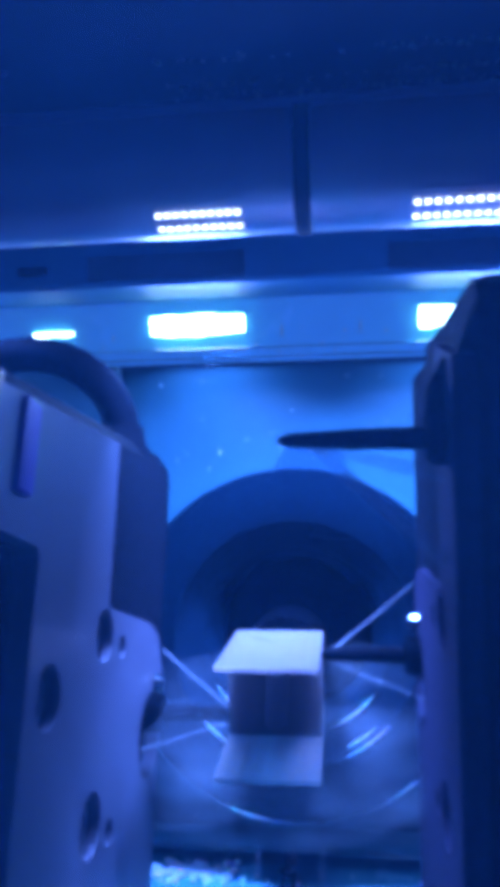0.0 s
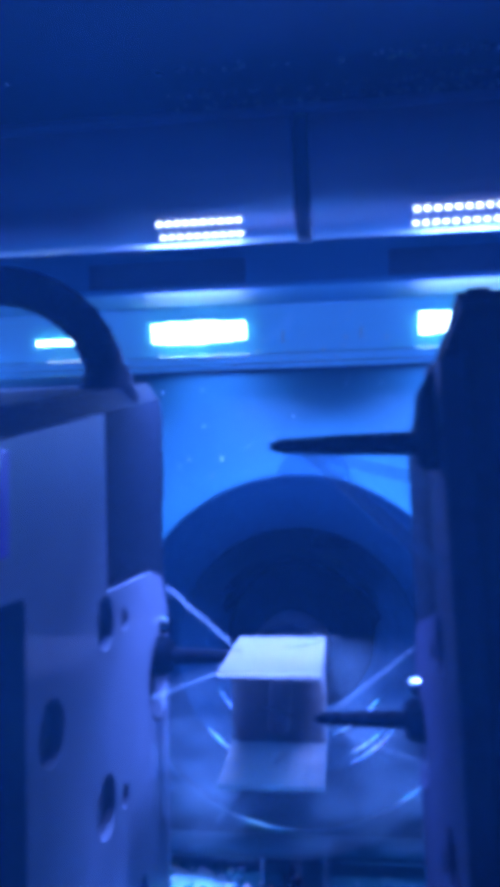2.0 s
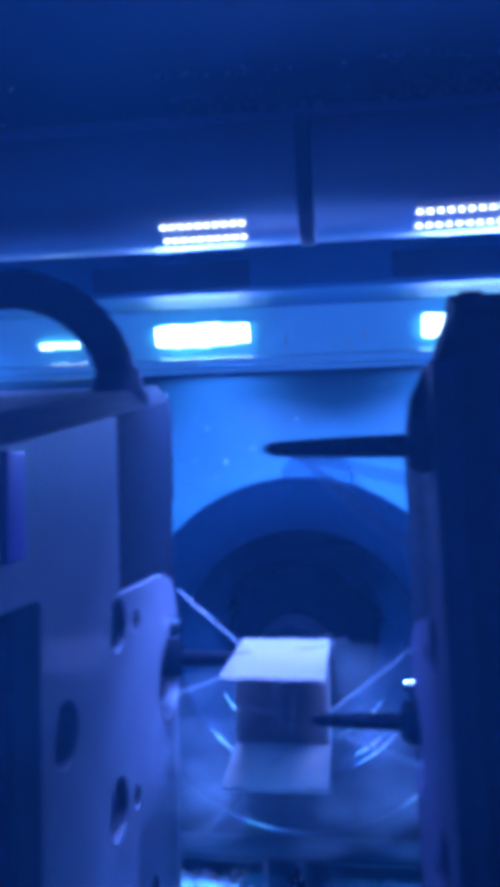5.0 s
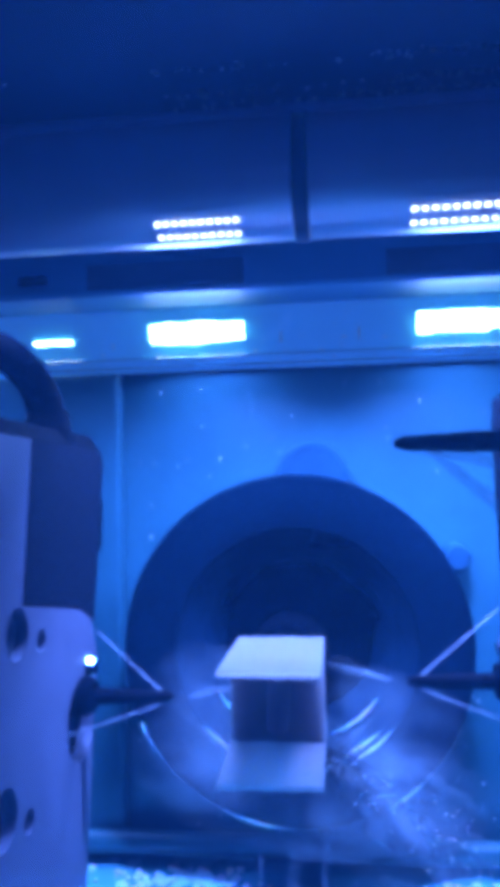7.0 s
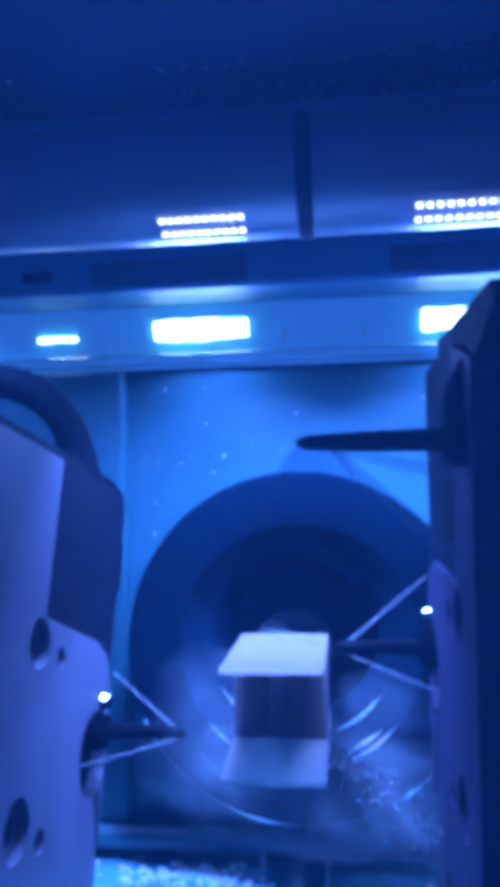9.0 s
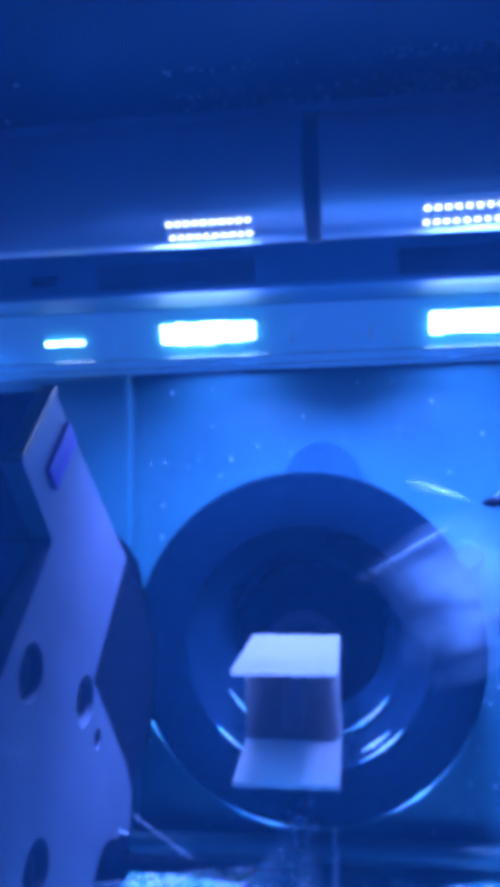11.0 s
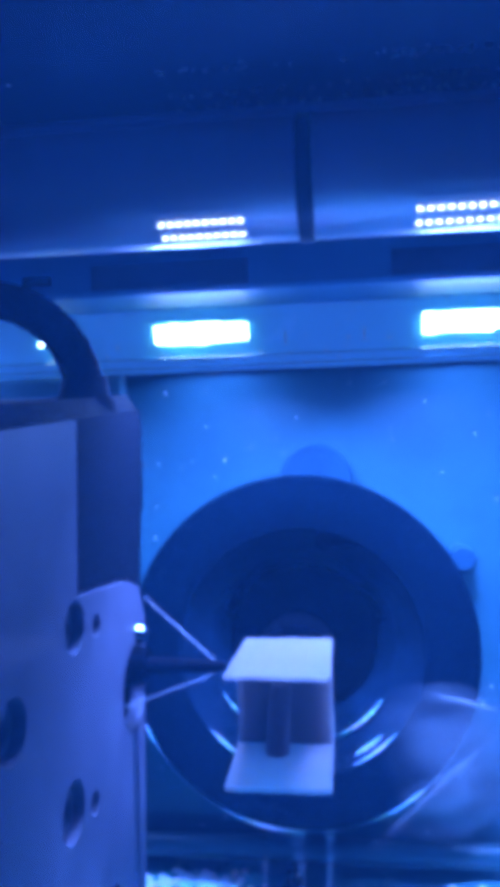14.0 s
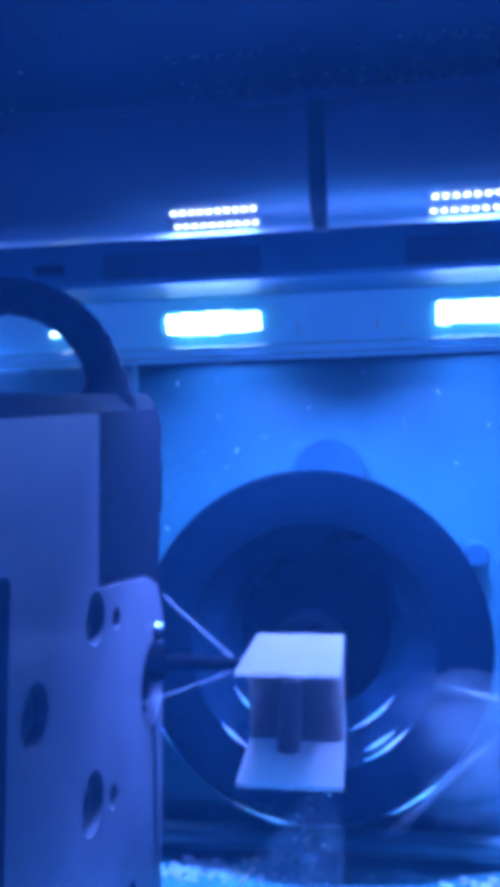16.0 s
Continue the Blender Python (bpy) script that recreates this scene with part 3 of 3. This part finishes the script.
def motions():
    for arm, feed, swing in ((left_arm, FEED_LEFT, SWING_LEFT), (right_arm, FEED_RIGHT, SWING_RIGHT)):
        times = sorted({r[0] for r in feed} | {r[0] for r in swing})
        rows = []
        for t in times:
            a = radians(between(swing, t))
            oy, oz = (0, 0) if arm is left_arm else (0.5, 36.0)      # the right arm swings about its upper bur
            dy, dz = oy - oy * math.cos(a) + oz * math.sin(a), oz - oy * math.sin(a) - oz * math.cos(a)
            rows.append((t, pose(between(feed, t) * MM, (PIVOT[0] + dy) * MM, (PIVOT[1] + dz + EYE) * MM, math.degrees(a))))
        walk(arm, rows)
    turn = [(0, 0), (11.15, 0), (11.3, -22), (11.5, -60), (11.7, -95), (11.9, -133), (12.0, -154), (12.1, -175), (12.2, -180), (16, -180)]
    splash_motion()
    mist_motion()
    times = sorted({r[0] for r in turn} | {r[0] for r in CHUCK_X} | {r[0] for r in CHUCK_Z})
    walk(block, [(t, pose((-8.9 + between(CHUCK_X, t)) * MM, 0.1, (-33.4 + between(CHUCK_Z, t) + EYE) * MM, 0, between(turn, t), 0)) for t in times])
    walk(disc, [(t, pose(CHUCK_AT[0] * MM, 0, (CHUCK_AT[1] + 0.2 + between(CHUCK_Z, t) + EYE) * MM)) for t in times])
    walk(runoff, [(t, pose(CHUCK_AT[0] * MM, 0, (CHUCK_AT[1] + 0.2 + between(CHUCK_Z, t) + EYE) * MM)) for t in times])


build_chamber()
build_tube()
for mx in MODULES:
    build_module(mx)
# small one-row module put in for the dim cyan reflection on the left
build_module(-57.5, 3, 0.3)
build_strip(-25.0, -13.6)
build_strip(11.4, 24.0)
disc = build_disc()
block = build_block()
left_arm = build_arm(-1, False)
right_arm = build_arm(1, True)


# ---------------------------------------------------------------- water, foam and drops
def build_foam(cx, cy, w, n, seed):
    rng = random.Random(seed)
    bm = bmesh.new()
    for k in range(n):
        r = rng.uniform(0.35, 1.0)
        blob(bm, (cx + rng.gauss(0, w * 0.42), cy + rng.gauss(0, 1.6), -75 + EYE + r * 0.4), r, rng, 1, 0.8)
    ob = part("foam", bm, FOAM_GLINT, None, "", True)
    return tagged(ob, "white ground ceramic foam lying on the wet floor tray", "foam", kind="stuff")


def build_runnels():
    """Water that hangs and runs off the chuck flange's lower rim, and white arcs for the hub's glints."""
    t = thing("water_runoff", "thin water film dripping off the chuck flange", "water", (CHUCK_AT[0], 0, CHUCK_AT[1] + EYE))
    rng = random.Random(9)
    pts = []
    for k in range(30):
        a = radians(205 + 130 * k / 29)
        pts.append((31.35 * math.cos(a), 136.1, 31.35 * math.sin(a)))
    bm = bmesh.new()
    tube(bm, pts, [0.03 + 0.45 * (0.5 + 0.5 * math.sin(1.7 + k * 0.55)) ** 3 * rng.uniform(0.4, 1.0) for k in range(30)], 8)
    # opaque white puts the rim's bright highlight into the film's colour
    part("rim_film", bm, FOAM_GLINT, t, smooth=True)
    # white arcs painted where the bore's lower edges glint
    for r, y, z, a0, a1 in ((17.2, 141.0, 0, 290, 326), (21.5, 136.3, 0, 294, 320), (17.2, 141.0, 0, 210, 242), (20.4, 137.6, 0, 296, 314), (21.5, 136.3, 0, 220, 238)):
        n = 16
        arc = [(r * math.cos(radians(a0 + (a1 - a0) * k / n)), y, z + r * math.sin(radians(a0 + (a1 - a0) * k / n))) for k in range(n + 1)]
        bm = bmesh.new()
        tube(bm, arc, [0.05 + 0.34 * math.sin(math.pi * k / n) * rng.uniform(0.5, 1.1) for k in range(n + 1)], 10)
        part("hub_glint", bm, FOAM_GLINT, t, "white arc painted in for a glint on the hub's wet edge", True)
    for x, w in ((-1.5, 2.4), (4.0, 1.2), (-7.5, 0.7)):
        bm = bmesh.new()
        z0 = -math.sqrt(31.4 ** 2 - x * x)
        tube(bm, [(x - 0.1, 137, z0 + 0.6), (x, 137, z0 - 2), (x + 0.3, 137.4, z0 - 5), (x, 137.5, -42.0)], [w, w * 0.55, w * 0.4, w * 0.5], 14)
        part("drip", bm, SHEET, t, smooth=True)
    return t


def build_drops():
    rng = random.Random(4)
    bm = bmesh.new()
    for k in range(260):                                    # on the rear wall
        x, z = rng.uniform(-43, 60), rng.uniform(-74, 20)
        if math.hypot(x + 6.7, z + 30.8) < 33.5:
            continue
        blob(bm, (x, 151.9, z), rng.uniform(0.08, 0.3), rng, 1, rng.uniform(0.8, 2.0))
    for k in range(60):                                     # on the lamp cover
        f = rng.random()
        blob(bm, (rng.uniform(-70, 50), 152 - 5.5 * f - 0.2, 20.5 + 13 * f), rng.uniform(0.08, 0.22), rng, 1, rng.uniform(0.8, 2.5))
    for x, z, h in ((-10.8, 27.4, 6.0), (4.6, 27.6, 7.0), (1.6, 27.0, 2.0), (9.5, 26.6, 1.5), (-45, 27.0, 3.0)):
        blob(bm, (x, 148.6, z), 0.24, rng, 2, h)
    ob = part("water_drops", bm, DROP, None, "", True)
    ob.location = P(0, 0, EYE)
    tagged(ob, "scattered water drops on the rear wall and lamp cover", "water", kind="stuff")
    # rows of white specks imitate the diodes' dotted reflections in the lid
    bm = bmesh.new()
    for x0, x1, n in ((-25, -10, 60), (-8, 8, 30), (8, 34, 170), (-60, -40, 12)):
        for k in range(n):
            x = rng.uniform(x0, x1)
            y = rng.choice((109.5, 108.5, 106.0, 101.0)) + rng.gauss(0, 0.35)
            z = 54 + (116 - y) * 28 / 176
            blob(bm, (x, y, z - 0.05), rng.uniform(0.16, 0.42), rng, 1, 0.6)
    ob = part("lid_glints", bm, FOAM_GLINT, None, "", True)
    ob.location = P(0, 0, EYE)
    tagged(ob, "white specks put under the dark lid for its lamp reflections", "water", kind="stuff")


def build_splash():
    """Spray thrown off the block; local origin at the block's foot, thrown along local x."""
    t = thing("water_splash", "white water splash thrown off the ceramic block", "water")
    rng = random.Random(12)
    for k in range(8):
        e = Vector((rng.uniform(20, 36), rng.uniform(-8, 6), rng.uniform(-14, -4)))
        bm = bmesh.new()
        for q in range(12):
            f = e + Vector((rng.gauss(0, 3), rng.gauss(0, 2.4), rng.gauss(0, 2.2)))
            a = rng.uniform(0, 0.8)
            c = a + rng.uniform(0.03, 0.12)
            p0, p1 = f * a, f * c
            p0.z, p1.z = p0.z + 4 * a * (1 - a), p1.z + 4 * c * (1 - c)
            tube(bm, [tuple(p0), tuple(p0.lerp(p1, 0.5) + Vector((0, 0, 0.3))), tuple(p1)], [0.02, rng.uniform(0.05, 0.17), 0.02], 6)
        part("streak", bm, THREAD, t, smooth=True)
    for k in range(7):                                      # torn sheets of water along the throw
        e = Vector((rng.uniform(14, 38), rng.uniform(-8, 10), rng.uniform(-18, 0)))
        wide = Vector((rng.uniform(-0.3, 0.3), rng.uniform(-0.4, 0.4), 1)).normalized()
        bm = bmesh.new()
        a0, rows = rng.uniform(0, 0.25), []
        for q in range(15):
            f = a0 + (1 - a0) * q / 14
            mid = e * f + Vector((0, 0, 5 * f * (1 - f)))
            w = (0.5 + 4.2 * f) * rng.uniform(0.75, 1.2)
            rows.append([bm.verts.new(P(*(mid + wide * w * (b / 3 - 1) + Vector((0, 1.2 * math.sin(b * 1.3 + q * 0.7), 0))))) for b in range(7)])
        for r0, r1 in zip(rows, rows[1:]):
            for b in range(6):
                bm.faces.new((r0[b], r0[b + 1], r1[b + 1], r1[b]))
        part("sheet", bm, FINE, t, smooth=True)
    for k in range(150):
        bm = bmesh.new()
        d = rng.uniform(2, 38)
        blob(bm, (d, rng.gauss(0, 1 + d * 0.1), -0.3 * d + rng.gauss(0, 0.6 + d * 0.07)), rng.uniform(0.05, 0.20), rng, 1)
        part("drop", bm, FOAM_GLINT, t, smooth=True)
    return t


def build_mist():
    """Clouds of fine spray, each a bowed sheet of droplets; local origin at the block's middle."""
    t = thing("spray_mist", "pale mist of fine water spray round the block", "water")
    rng = random.Random(21)
    for x, y, z, w, h in ((-13, 4, -5, 11, 8), (13, 4, -6, 13, 9), (2, 20, -12, 22, 10), (14, 16, -12, 16, 9), (-13, 12, -3, 12, 10), (20, 8, -14, 12, 7),
                          (-4, 22, -20, 20, 8), (13, 10, 2, 12, 8), (4, 12, -17, 14, 6), (-15, 14, -14, 12, 7)):
        bm = bmesh.new()
        n = 12
        tilt = rng.uniform(-0.35, 0.35)
        grid = []
        for a in range(n + 1):
            for b in range(n + 1):
                u, v = 2 * a / n - 1, 2 * b / n - 1
                grid.append(bm.verts.new(P(x + w * u + h * v * tilt, y + 5 * (u * u + v * v) - 3 * u * tilt + rng.uniform(-0.3, 0.3), z + h * v - w * u * tilt * 0.6)))
        for a in range(n):
            for b in range(n):
                k = a * (n + 1) + b
                bm.faces.new((grid[k], grid[k + 1], grid[k + n + 2], grid[k + n + 1]))
        part("cloud", bm, FINE, t, smooth=True)
    return t


def mist_motion():
    at = lambda x, y, z, ry=0: pose(x * MM, y * MM, (z + EYE) * MM, 0, ry)
    rows = []
    for t0 in (0.95, 2.6, 4.0, 5.5, 7.0, 8.65):
        rows += [(t0 - 0.6, at(-10, 104, -37, -6)), (t0, at(-6, 106, -38, 14))]
    walk(mist, [(0, at(-9, 104, -37))] + rows + [(9.2, at(-6, 106, -39, 12)), (11.3, at(30, 118, -8, -25)), (12.2, at(28, 118, -10, -25)), (12.7, at(14, 110, -56, 10)),
                                                 (13.1, at(18, 110, -54, 8)), (13.6, at(26, 118, -46)), (14.5, at(30, 120, -38, -14)), (16, at(30, 120, -38, -14))])


def splash_motion():
    at = lambda dx, dz, ry, rz: pose((-6 + dx) * MM, 0.112, (-41.5 + dz + EYE) * MM, 0, ry, rz)
    wide, down = at(0, 2, 14, -8), at(-2, -14, 80, 90)
    rows = []
    for t0 in (0.95, 2.85, 4.0, 5.7, 7.0, 8.9):
        rows += [(t0 - 0.45, down), (t0 - 0.12, wide), (t0 + 0.12, wide), (t0 + 0.45, down)]
    rows = [(0, down)] + rows + [(10.2, down), (11.3, at(-1, -1, 88, 0)), (12.5, down), (12.8, at(2, 2, 20, -8)), (13.1, at(0, 2, 24, 0)), (13.5, down), (16, at(0, 0, 84, 0))]
    walk(splash, rows)


def build_clip():
    t = thing("cable_clip", "small dark plastic clip on the soffit", "clip", (-54, 129.6, 36 + EYE))
    bm = bmesh.new()
    box(bm, -2.7, 2.7, -0.7, 0.6, -0.9, 0.9, 0.4)
    part("clip_body", bm, RUBBER, t, smooth=True)


build_clip()
build_foam(-30, 141, 16, 150, 3)
build_foam(27, 141, 12, 60, 8)
runoff = build_runnels()
build_drops()
splash = build_splash()
mist = build_mist()

motions()
